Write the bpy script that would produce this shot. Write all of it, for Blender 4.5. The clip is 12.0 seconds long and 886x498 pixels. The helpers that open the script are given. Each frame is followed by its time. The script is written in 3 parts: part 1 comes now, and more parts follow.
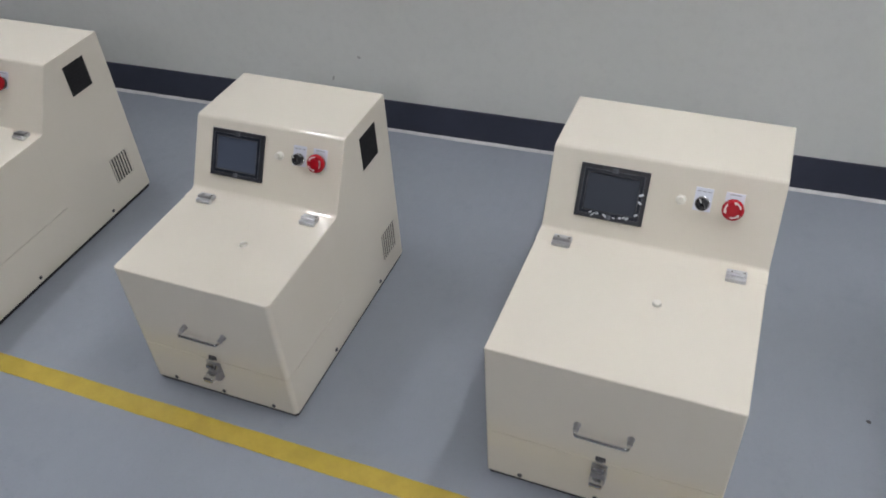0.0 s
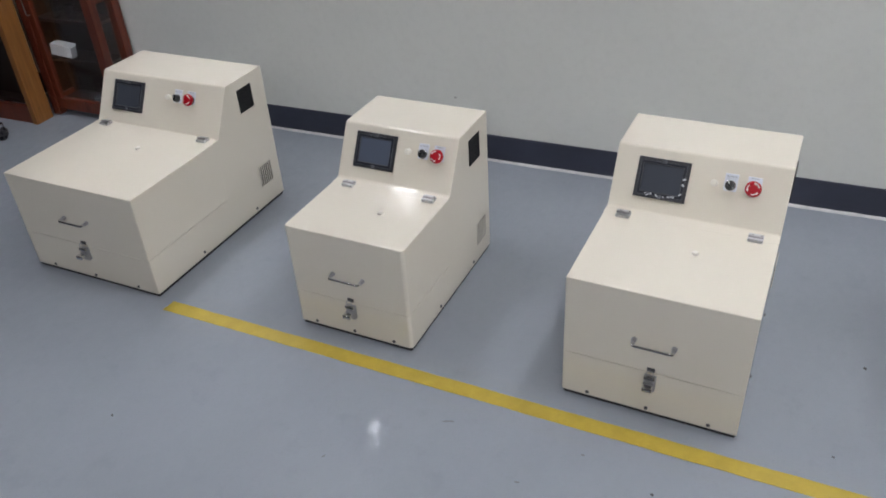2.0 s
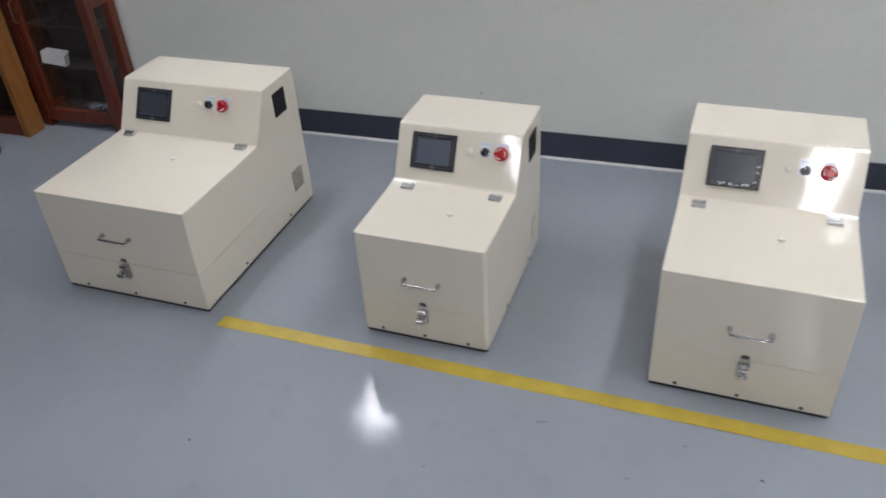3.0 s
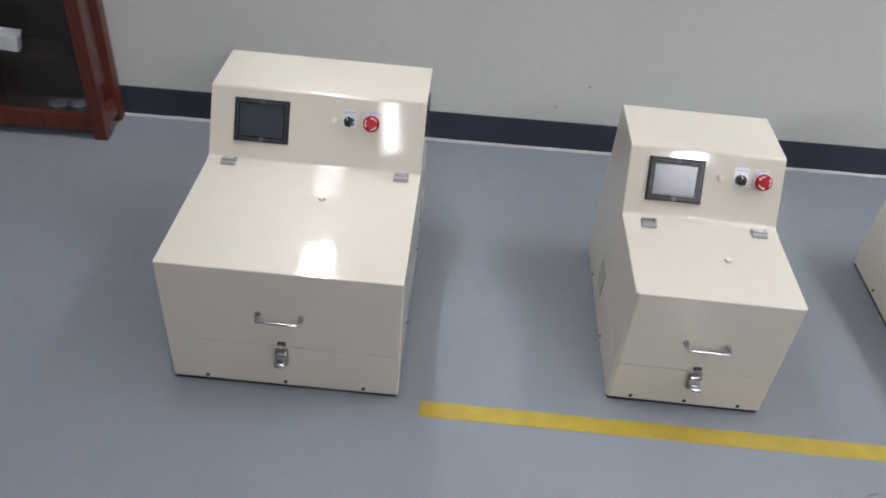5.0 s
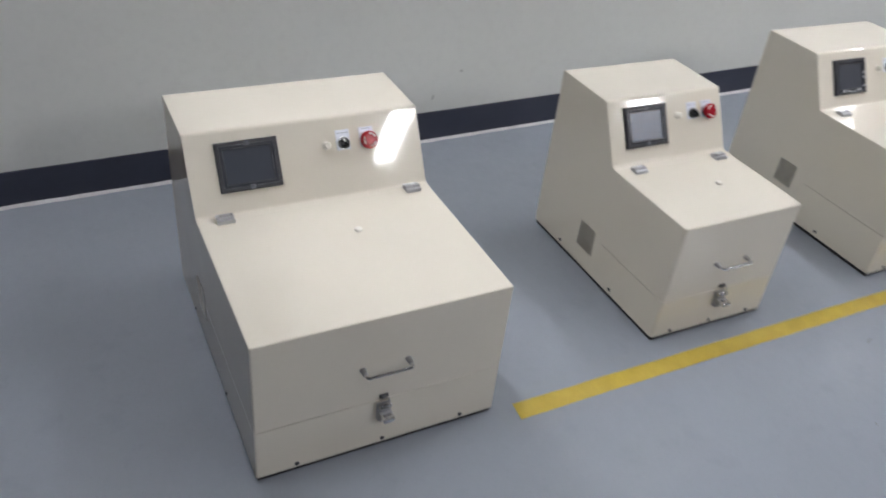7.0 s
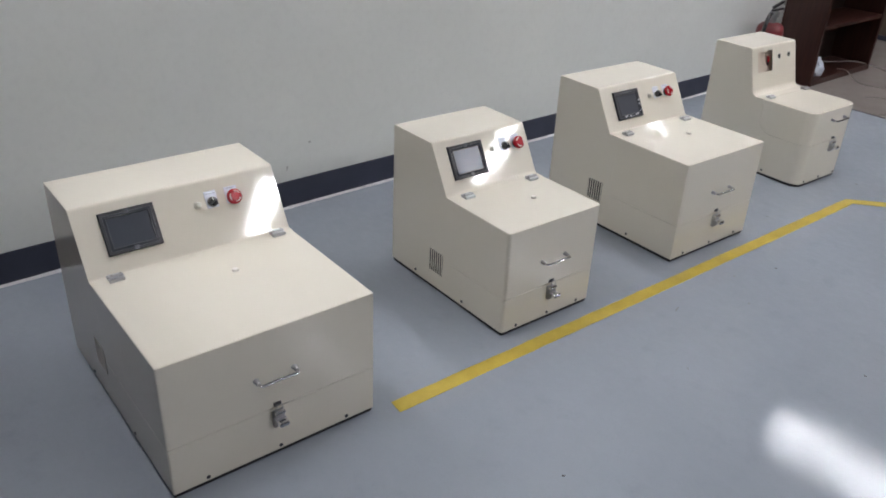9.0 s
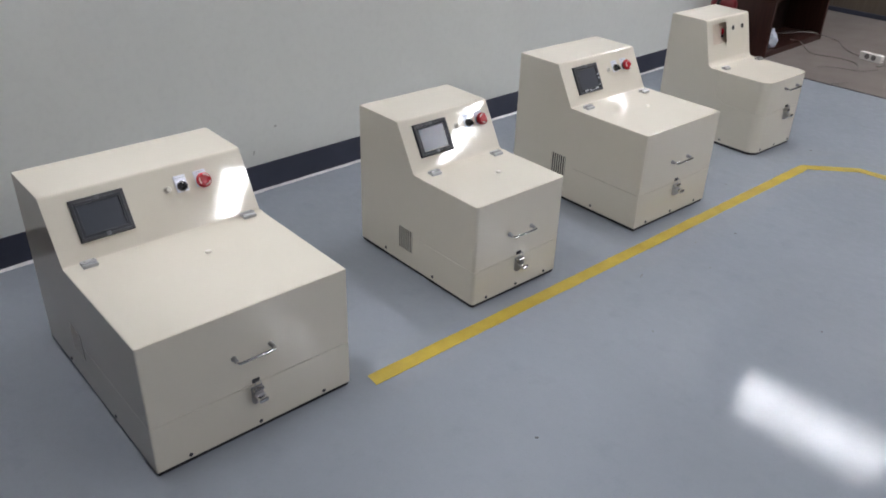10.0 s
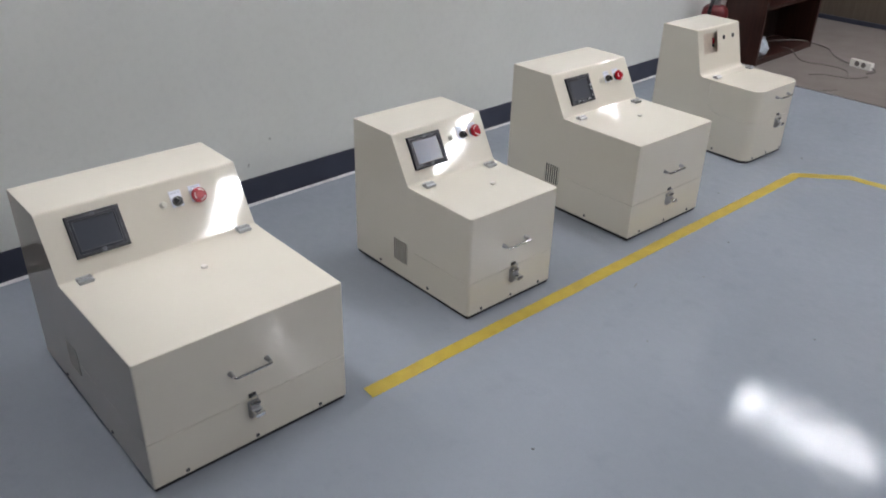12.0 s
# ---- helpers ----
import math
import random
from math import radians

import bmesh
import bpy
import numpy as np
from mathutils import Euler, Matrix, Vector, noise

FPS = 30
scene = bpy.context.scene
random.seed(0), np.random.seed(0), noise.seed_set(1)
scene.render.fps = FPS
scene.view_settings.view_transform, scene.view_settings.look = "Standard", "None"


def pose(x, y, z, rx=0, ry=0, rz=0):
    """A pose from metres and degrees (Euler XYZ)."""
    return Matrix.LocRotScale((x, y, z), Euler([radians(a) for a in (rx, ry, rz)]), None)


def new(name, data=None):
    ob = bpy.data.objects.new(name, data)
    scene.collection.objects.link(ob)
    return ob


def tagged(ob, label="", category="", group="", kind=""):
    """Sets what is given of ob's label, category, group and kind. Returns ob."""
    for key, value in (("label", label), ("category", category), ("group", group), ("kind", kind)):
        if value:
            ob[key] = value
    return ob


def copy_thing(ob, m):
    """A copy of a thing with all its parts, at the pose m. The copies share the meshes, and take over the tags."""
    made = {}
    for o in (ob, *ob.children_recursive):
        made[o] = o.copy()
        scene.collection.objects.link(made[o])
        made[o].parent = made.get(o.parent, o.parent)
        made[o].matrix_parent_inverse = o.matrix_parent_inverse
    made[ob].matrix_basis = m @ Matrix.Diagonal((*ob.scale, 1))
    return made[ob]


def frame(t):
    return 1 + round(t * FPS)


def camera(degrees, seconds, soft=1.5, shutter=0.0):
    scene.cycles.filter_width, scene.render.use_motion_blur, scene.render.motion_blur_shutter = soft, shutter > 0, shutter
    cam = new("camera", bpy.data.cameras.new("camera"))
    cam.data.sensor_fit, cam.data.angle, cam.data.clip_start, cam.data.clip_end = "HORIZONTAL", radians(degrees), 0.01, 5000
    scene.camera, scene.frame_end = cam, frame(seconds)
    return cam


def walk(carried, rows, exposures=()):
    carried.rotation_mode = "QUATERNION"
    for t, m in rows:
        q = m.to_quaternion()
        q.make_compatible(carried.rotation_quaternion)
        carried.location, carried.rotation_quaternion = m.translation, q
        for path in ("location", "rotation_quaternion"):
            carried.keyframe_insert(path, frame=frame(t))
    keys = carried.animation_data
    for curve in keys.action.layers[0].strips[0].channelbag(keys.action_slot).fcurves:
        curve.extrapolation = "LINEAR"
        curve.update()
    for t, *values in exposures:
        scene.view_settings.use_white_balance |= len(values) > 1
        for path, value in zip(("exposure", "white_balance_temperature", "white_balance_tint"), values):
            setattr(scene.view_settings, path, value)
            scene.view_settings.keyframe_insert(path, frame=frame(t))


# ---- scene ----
cam = camera(57.89, 12.0, soft=1.75, shutter=0.5)
# seconds, x, y, z, yaw, pitch, roll
PATH = [
    (0.0, 0.910, -0.886, 1.389, 19.56, -40.75, 3.18),
    (0.5, 0.923, -1.033, 1.418, 19.40, -39.80, 2.64),
    (1.0, 0.916, -1.228, 1.442, 19.43, -37.33, 3.13),
    (1.5, 0.958, -1.371, 1.481, 21.52, -34.07, 3.89),
    (2.0, 1.004, -1.485, 1.483, 23.37, -34.17, 3.17),
    (2.5, 0.902, -1.535, 1.507, 21.07, -33.43, 1.85),
    (3.0, 0.647, -1.575, 1.503, 17.95, -35.04, 3.09),
    (3.5, 0.390, -1.516, 1.472, 16.86, -34.31, 1.98),
    (3.7, 0.241, -1.487, 1.474, 17.40, -35.00, 2.33),
    (5.3, -0.821, -1.223, 1.422, -2.38, -38.83, -6.91),
    (5.5, -0.950, -1.194, 1.405, -5.21, -38.27, -8.40),
    (6.0, -1.206, -1.118, 1.397, -14.62, -39.60, -7.52),
    (6.5, -1.323, -0.997, 1.317, -20.40, -35.05, -6.01),
    (7.0, -1.444, -1.025, 1.301, -27.40, -35.62, -5.49),
    (7.5, -1.529, -1.151, 1.327, -34.02, -32.46, -5.79),
    (7.7, -1.549, -1.202, 1.337, -35.98, -30.41, -5.63),
    (9.3, -1.615, -1.368, 1.337, -40.43, -28.43, -1.89),
    (9.5, -1.625, -1.376, 1.331, -41.66, -28.93, -2.19),
    (10.0, -1.640, -1.398, 1.336, -42.52, -29.25, -1.61),
    (10.5, -1.645, -1.402, 1.341, -41.58, -29.54, -0.84),
    (11.0, -1.642, -1.398, 1.349, -42.47, -30.02, -1.39),
    (11.5, -1.639, -1.404, 1.347, -43.34, -29.88, -1.60),
    (12.0, -1.642, -1.400, 1.353, -43.08, -28.71, -1.35),
]
EXPOSURE = [(0.0, 0.35), (1.5, 0.47), (3.5, 0.55), (5.5, 0.7), (7.5, 0.63), (9.5, 0.59), (12.0, 0.59)]
walk(cam, [(t, pose(x, y, z, 90 + pitch, roll, yaw)) for t, x, y, z, yaw, pitch, roll in PATH], EXPOSURE)

# ---- light ----
world = bpy.data.worlds.new("world")
scene.world = world
world.use_nodes = True
world.node_tree.nodes["Background"].inputs[0].default_value = (0.6, 0.65, 0.7, 1)
world.node_tree.nodes["Background"].inputs[1].default_value = 0.05
LAMP_GLOW = 75.0
CEILING = 3.2

# ---- materials ----


class Mat:
    """A node material under construction."""

    def __init__(self, name, color, rough=0.5, metal=0.0, coat=0.0):
        self.m = bpy.data.materials.new(name)
        self.m.use_nodes = True
        self.n, self.l = self.m.node_tree.nodes, self.m.node_tree.links
        self.b = self.n["Principled BSDF"]
        self.b.inputs["Base Color"].default_value = (*color, 1)
        self.b.inputs["Roughness"].default_value = rough
        self.b.inputs["Metallic"].default_value = metal
        self.b.inputs["Coat Weight"].default_value = coat
        self.co = self.n.new("ShaderNodeTexCoord").outputs["Object"]
        self.color = color
        self.bumped = None

    def noise(self, scale, detail=4, stretch=(1, 1, 1), rough=0.55):
        mp = self.n.new("ShaderNodeMapping")
        mp.inputs["Scale"].default_value = stretch
        self.l.new(self.co, mp.inputs[0])
        t = self.n.new("ShaderNodeTexNoise")
        t.inputs["Scale"].default_value, t.inputs["Detail"].default_value = scale, detail
        t.inputs["Roughness"].default_value = rough
        self.l.new(mp.outputs[0], t.inputs["Vector"])
        return t.outputs["Fac"]

    def ramp(self, fac, lo, hi, a, b):
        r = self.n.new("ShaderNodeMapRange")
        r.inputs[1].default_value, r.inputs[2].default_value = lo, hi
        r.inputs[3].default_value, r.inputs[4].default_value = a, b
        self.l.new(fac, r.inputs[0])
        return r.outputs[0]

    def mix(self, fac, a, b):
        x = self.n.new("ShaderNodeMix")
        x.data_type = "RGBA"
        self.l.new(fac, x.inputs["Factor"])
        for sock, v in ((x.inputs[6], a), (x.inputs[7], b)):
            if isinstance(v, tuple):
                sock.default_value = (*v, 1)
            else:
                self.l.new(v, sock)
        return x.outputs[2]

    def to_color(self, out):
        self.l.new(out, self.b.inputs["Base Color"])
        return self

    def to_rough(self, out):
        self.l.new(out, self.b.inputs["Roughness"])
        return self

    def bump(self, fac, strength, dist):
        bp = self.n.new("ShaderNodeBump")
        bp.inputs["Strength"].default_value, bp.inputs["Distance"].default_value = strength, dist
        self.l.new(fac, bp.inputs["Height"])
        if self.bumped:
            self.l.new(self.bumped, bp.inputs["Normal"])
        self.bumped = bp.outputs[0]
        self.l.new(self.bumped, self.b.inputs["Normal"])
        return self


def tint(c, k):
    return tuple(v * k for v in c)


def mottled(name, color, rough, lo=0.9, hi=1.06, scale=6, fine=90, bump=0.0, coat=0.0, metal=0.0, bump_scale=None, fleck=0.25):
    m = Mat(name, color, rough, metal, coat)
    a = m.mix(m.ramp(m.noise(scale), 0.3, 0.7, 0, 1), tint(color, lo), tint(color, hi))
    b = m.mix(m.ramp(m.noise(fine, 2), 0.45, 0.75, 0, fleck), a, tint(color, lo * 0.9))
    m.to_color(b)
    m.to_rough(m.ramp(m.noise(scale * 2.3), 0.3, 0.7, rough * 0.88, rough * 1.12))
    if bump:
        m.bump(m.noise(bump_scale or fine, 3), bump, 0.002)
    return m.m


def floor_material():
    c = (0.27, 0.294, 0.331)
    m = Mat("epoxy_floor", c, 0.2)
    big = m.mix(m.ramp(m.noise(1.3, 3), 0.35, 0.65, 0, 1), tint(c, 0.95), tint(c, 1.04))
    mid = m.mix(m.ramp(m.noise(9, 5, rough=0.65), 0.56, 0.78, 0, 0.6), big, tint(c, 0.86))
    fine = m.mix(m.ramp(m.noise(140, 2), 0.6, 0.8, 0, 0.35), mid, tint(c, 0.8))
    scuff = m.mix(m.ramp(m.noise(22, 6, (1, 0.25, 1), 0.7), 0.66, 0.8, 0, 0.35), fine, tint(c, 1.22))
    m.to_color(scuff)
    m.l.new(m.ramp(m.noise(34, 8, (1, 0.6, 1), 0.78), 0.4, 0.6, 0.27, 0.07), m.b.inputs["Specular IOR Level"])
    m.to_rough(m.ramp(m.noise(48, 7, (1, 0.6, 1), 0.8), 0.36, 0.66, 0.015, 0.075))
    m.bump(m.noise(7, 2), 0.05, 0.01)
    m.bump(m.noise(26, 7, (1, 0.6, 1), 0.75), 0.055, 0.004)
    m.bump(m.noise(95, 4), 0.06, 0.001)
    return m.m


def wood(name, dark, light, rough=0.35, grain=(9, 9, 0.7), coat=0.0):
    m = Mat(name, light, rough, coat=coat)
    f = m.noise(7, 8, grain, 0.65)
    c = m.mix(m.ramp(f, 0.35, 0.68, 0, 1), dark, light)
    c = m.mix(m.ramp(m.noise(2.0, 3), 0.4, 0.7, 0, 0.4), c, tint(dark, 0.8))
    m.to_color(c)
    m.bump(f, 0.12, 0.002)
    return m.m


def enamel():
    """Gloss paint on slightly bowed sheet steel."""
    c = (0.748, 0.702, 0.598)
    m = Mat("cream_enamel", c, 0.05)
    m.b.inputs["Specular IOR Level"].default_value = 0.68
    info = m.n.new("ShaderNodeObjectInfo")
    add = m.n.new("ShaderNodeVectorMath")
    m.l.new(m.co, add.inputs[0])
    m.l.new(info.outputs["Location"], add.inputs[1])
    m.co = add.outputs[0]
    a = m.mix(m.ramp(m.noise(4), 0.3, 0.7, 0, 1), tint(c, 0.985), tint(c, 1.01))
    m.to_color(m.mix(m.ramp(m.noise(60, 2), 0.45, 0.75, 0, 0.04), a, tint(c, 0.88)))
    m.to_rough(m.ramp(m.noise(11), 0.3, 0.7, 0.045, 0.085))
    m.bump(m.noise(4.5, 1), 0.22, 0.006)
    return m.m


CREAM = enamel()
WALL = mottled("wall_paint", (0.73, 0.745, 0.71), 0.55, 0.965, 1.02, 2.2, 45, 0.1, bump_scale=130)
BASEBOARD = mottled("navy_vinyl", (0.04, 0.045, 0.07), 0.4, 0.85, 1.15, 5, 80, 0.05)
CAULK = mottled("white_sealant", (0.6, 0.6, 0.6), 0.5, 0.8, 1.05, 25, 120, 0.1)
FLOOR = floor_material()
FLOOR2 = mottled("laminate_floor", (0.205, 0.18, 0.163), 0.35, 0.88, 1.08, 2.5, 50, 0.05)
JOINT = mottled("dark_joint", (0.06, 0.055, 0.055), 0.6)
TAPE = mottled("yellow_tape", (0.48, 0.355, 0.045), 0.42, 0.86, 1.06, 14, 90, 0.08)
RUBBER = mottled("black_rubber", (0.012, 0.012, 0.013), 0.6, 0.8, 1.2)
CHROME = mottled("chrome", (0.72, 0.72, 0.73), 0.16, 0.9, 1.05, 60, 200, metal=1.0)
STEEL = mottled("brushed_steel", (0.42, 0.42, 0.43), 0.34, 0.85, 1.1, 40, 200, 0.05, metal=1.0)
ZINC = mottled("grey_die_cast", (0.56, 0.57, 0.58), 0.3, 0.88, 1.08, 40, 150, 0.05, metal=0.8)
DARKSTEEL = mottled("dark_steel", (0.08, 0.08, 0.085), 0.4, 0.8, 1.2, 40, 200, metal=0.6)
BEZEL = mottled("bezel_plastic", (0.012, 0.013, 0.019), 0.42, 0.8, 1.25, 30, 120, 0.05)
screen = Mat("screen_glass", (0.055, 0.063, 0.08), 0.16)
screen.b.inputs["Specular IOR Level"].default_value = 0.9
SCREEN = screen.m
hazed = Mat("hazed_screen_film", (0.08, 0.098, 0.138), 0.22)
hazed.b.inputs["Specular IOR Level"].default_value = 0.9
HAZED = hazed.m
FILM = mottled("clouded_film", (0.024, 0.027, 0.035), 0.22, 0.75, 1.3, 40, 160, 0.5)
WRINKLE = mottled("film_wrinkle", (0.6, 0.62, 0.66), 0.2, 0.8, 1.1, 60, 160)
FILM_RIM = mottled("film_rim", (0.13, 0.137, 0.155), 0.25, 0.35, 1.5, 60, 160, 0.6)
BLACK = mottled("black_plastic", (0.014, 0.014, 0.016), 0.28, 0.8, 1.2, 30, 120)
RED = mottled("red_plastic", (0.4, 0.009, 0.018), 0.22, 0.92, 1.05, 30, 120)
RED.node_tree.nodes["Principled BSDF"].inputs["Specular IOR Level"].default_value = 0.25
PALE_RED = mottled("pale_arrow_print", (0.8, 0.62, 0.6), 0.35, 0.9, 1.05, 60, 200)
PLATE = mottled("legend_plate", (0.7, 0.725, 0.79), 0.33, 0.95, 1.04, 40, 160, metal=0.25)
INK = mottled("dark_ink", (0.42, 0.43, 0.46), 0.5)
CAP = mottled("ivory_plastic", (0.75, 0.725, 0.65), 0.35, 0.95, 1.03, 30, 120)
WHITE = mottled("white_plastic", (0.8, 0.79, 0.74), 0.3, 0.95, 1.03, 30, 120)
MESH_BLACK = mottled("black_mesh", (0.008, 0.008, 0.009), 0.55, 0.8, 1.3, 60, 300, 0.2)
REDWOOD = wood("red_stained_wood", (0.085, 0.016, 0.008), (0.175, 0.038, 0.017), 0.3, coat=0.2)
ORANGEWOOD = wood("orange_pine", (0.22, 0.085, 0.02), (0.34, 0.145, 0.04), 0.38, coat=0.1)
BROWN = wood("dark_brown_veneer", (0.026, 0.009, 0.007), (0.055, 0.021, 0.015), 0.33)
# interior wood, near black so that its colour carries the cabinets' inner shade
INSIDE = wood("shaded_interior_wood", (0.01, 0.0038, 0.003), (0.019, 0.007, 0.005), 0.5)
ENDPANEL = wood("end_panel_veneer", (0.11, 0.088, 0.066), (0.15, 0.12, 0.09), 0.45)
PAPER = mottled("white_paper", (0.5, 0.5, 0.51), 0.6, 0.92, 1.04)
BAG = mottled("pale_plastic_bag", (0.6, 0.66, 0.74), 0.25, 0.85, 1.1, 12, 60, 0.3)
CABLE = mottled("grey_cable", (0.2, 0.18, 0.17), 0.45)
CEIL = mottled("ceiling_tile", (0.2, 0.2, 0.195), 0.8)
FARWALL = mottled("far_wall_paint", (0.16, 0.145, 0.125), 0.7)
EXT_RED = mottled("extinguisher_paint", (0.13, 0.008, 0.012), 0.35)
PRIMER = mottled("brown_primer", (0.66, 0.56, 0.46), 0.5, 0.85, 1.1, 12, 80)
DISH = mottled("milky_glass", (0.15, 0.16, 0.18), 0.2, 0.8, 1.1, 30, 100)
SMUDGE = mottled("grey_scuff", (0.47, 0.475, 0.45), 0.6, 0.9, 1.1)

glass = Mat("cabinet_glass", (0.9, 0.92, 0.92), 0.02)
glass.b.inputs["Transmission Weight"].default_value = 1.0
glass.b.inputs["IOR"].default_value = 1.38
GLASS = glass.m



def diffuser(name, color, strength):
    m = Mat(name, (0.9, 0.9, 0.9), 0.5)
    m.b.inputs["Emission Color"].default_value = (*color, 1)
    m.b.inputs["Emission Strength"].default_value = strength
    return m.m


COOL, NEUTRAL = (0.935, 0.935, 0.995), (0.945, 0.935, 0.98)
# x and y of each ceiling light, and its glow
LIGHTS = [(-1.3, 0.45, 0.385, COOL), (1.43, 0.42, 0.46, COOL), (4.2, 0.25, 0.62, COOL),
          (-1.3, -1.95, 0.16, NEUTRAL), (1.43, -1.95, 0.28, NEUTRAL), (4.2, -1.95, 0.35, NEUTRAL),
          (-1.3, -4.35, 0.16, COOL), (1.4, -4.3, 1.05, NEUTRAL), (4.2, -4.3, 0.75, NEUTRAL), (-1.45, 2.85, 0.75, COOL)]

# ---- mesh helpers ----


def finish(bm, name, mat, angle=35):
    me = bpy.data.meshes.new(name)
    bmesh.ops.recalc_face_normals(bm, faces=bm.faces)
    bm.to_mesh(me)
    bm.free()
    for f in me.polygons:
        f.use_smooth = True
    me.set_sharp_from_angle(angle=radians(angle))
    if mat:
        me.materials.append(mat)
    return me


def part(name, bm, mat, parent=None, label=""):
    """One mesh object, under its thing or part."""
    ob = new(name, finish(bm, name, mat))
    ob.parent = parent
    if len(ob.data.polygons) > 6 and name not in ("slat", "screw"):
        ob.modifiers.new("even_normals", "WEIGHTED_NORMAL").keep_sharp = True
    if label:
        ob["label"] = label
    return ob


def thing(name, label, category, m=None, group="", kind=""):
    ob = new(name)
    ob.empty_display_size = 0.05
    if m:
        ob.matrix_basis = m
    return tagged(ob, label, category, group, kind)


def single(name, bm, mat, label, category="", group="", kind="", m=None):
    ob = part(name, bm, mat)
    if m:
        ob.matrix_basis = m
    return tagged(ob, label, category, group, kind)


def box(x0, x1, y0, y1, z0, z1, r=0.0, seg=2, m=None):
    bm = bmesh.new()
    bmesh.ops.create_cube(bm, size=1)
    for v in bm.verts:
        v.co = Vector(((x0 + x1) / 2 + v.co.x * (x1 - x0), (y0 + y1) / 2 + v.co.y * (y1 - y0), (z0 + z1) / 2 + v.co.z * (z1 - z0)))
    if r:
        bmesh.ops.bevel(bm, geom=list(bm.edges), offset=r, segments=seg, profile=0.5, affect="EDGES")
    if m:
        bm.transform(m)
    return bm


def cyl(r, h, seg=24, m=None, r2=None, bevel=0.0):
    """A cylinder from z = 0 to h."""
    bm = bmesh.new()
    bmesh.ops.create_cone(bm, cap_ends=True, segments=seg, radius1=r, radius2=r if r2 is None else r2, depth=h)
    bm.transform(Matrix.Translation((0, 0, h / 2)))
    if bevel:
        es = [e for e in bm.edges if abs(e.verts[0].co.z - e.verts[1].co.z) < 1e-6 and e.verts[0].co.z > h * 0.5]
        bmesh.ops.bevel(bm, geom=es, offset=bevel, segments=3, profile=0.5, affect="EDGES")
    if m:
        bm.transform(m)
    return bm


def join(*bms):
    out = bmesh.new()
    for b in bms:
        me = bpy.data.meshes.new("tmp")
        b.to_mesh(me)
        b.free()
        out.from_mesh(me)
        bpy.data.meshes.remove(me)
    return out


def tube(points, r, seg=10, closed=False):
    """A round rod along points."""
    bm = bmesh.new()
    pts = [Vector(q) for q in points]
    rings = []
    a = None
    for i, q in enumerate(pts):
        d = (pts[min(i + 1, len(pts) - 1)] - pts[max(i - 1, 0)]).normalized()
        a = d.orthogonal().normalized() if a is None else (a - d * a.dot(d)).normalized()
        b = d.cross(a)
        rings.append([bm.verts.new(q + r * (math.cos(2 * math.pi * k / seg) * a + math.sin(2 * math.pi * k / seg) * b)) for k in range(seg)])
    for s, t in zip(rings, rings[1:]):
        for k in range(seg):
            bm.faces.new((s[k], s[(k + 1) % seg], t[(k + 1) % seg], t[k]))
    bm.faces.new(rings[0])
    bm.faces.new(rings[-1])
    return bm


def spline(points, n=8):
    """Catmull-Rom through points."""
    q = [Vector(v) for v in points]
    q = [q[0] * 2 - q[1]] + q + [q[-1] * 2 - q[-2]]
    out = []
    for a, b, c, d in zip(q, q[1:], q[2:], q[3:]):
        for k in range(n):
            t = k / n
            out.append(0.5 * (2 * b + (c - a) * t + (2 * a - 5 * b + 4 * c - d) * t * t + (3 * b - a - 3 * c + d) * t ** 3))
    return out + [q[-2]]


def fillet(pts, radii, n=5):
    """Round the corners of a polygon in the plane."""
    out = []
    k = len(pts)
    for i in range(k):
        a, b, c = Vector(pts[i - 1]), Vector(pts[i]), Vector(pts[(i + 1) % k])
        r = radii[i]
        if r <= 0:
            out.append(b)
            continue
        u, v = (a - b).normalized(), (c - b).normalized()
        half = u.angle(v) / 2
        t = r / math.tan(half)
        o = b + (u + v).normalized() * (r / math.sin(half))
        s, e = b + u * t - o, b + v * t - o
        for j in range(n + 1):
            f = j / n
            d = s * (1 - f) + e * f
            out.append(o + d.normalized() * r)
    return out


def extrude_x(poly, w):
    """A y-z polygon extruded across the width w."""
    bm = bmesh.new()
    a = [bm.verts.new((-w / 2, q[0], q[1])) for q in poly]
    b = [bm.verts.new((w / 2, q[0], q[1])) for q in poly]
    k = len(poly)
    for i in range(k):
        bm.faces.new((a[i], a[(i + 1) % k], b[(i + 1) % k], b[i]))
    bm.faces.new(a)
    bm.faces.new(b)
    bmesh.ops.recalc_face_normals(bm, faces=bm.faces)
    return bm


def bevel_where(bm, test, r, seg):
    es = [e for e in bm.edges if test(e.verts[0].co, e.verts[1].co)]
    if es:
        bmesh.ops.bevel(bm, geom=es, offset=r, segments=seg, profile=0.5, affect="EDGES", clamp_overlap=True)


# ---- the room ----
WALL_Y = 1.125
FLOOR_END = 2.955


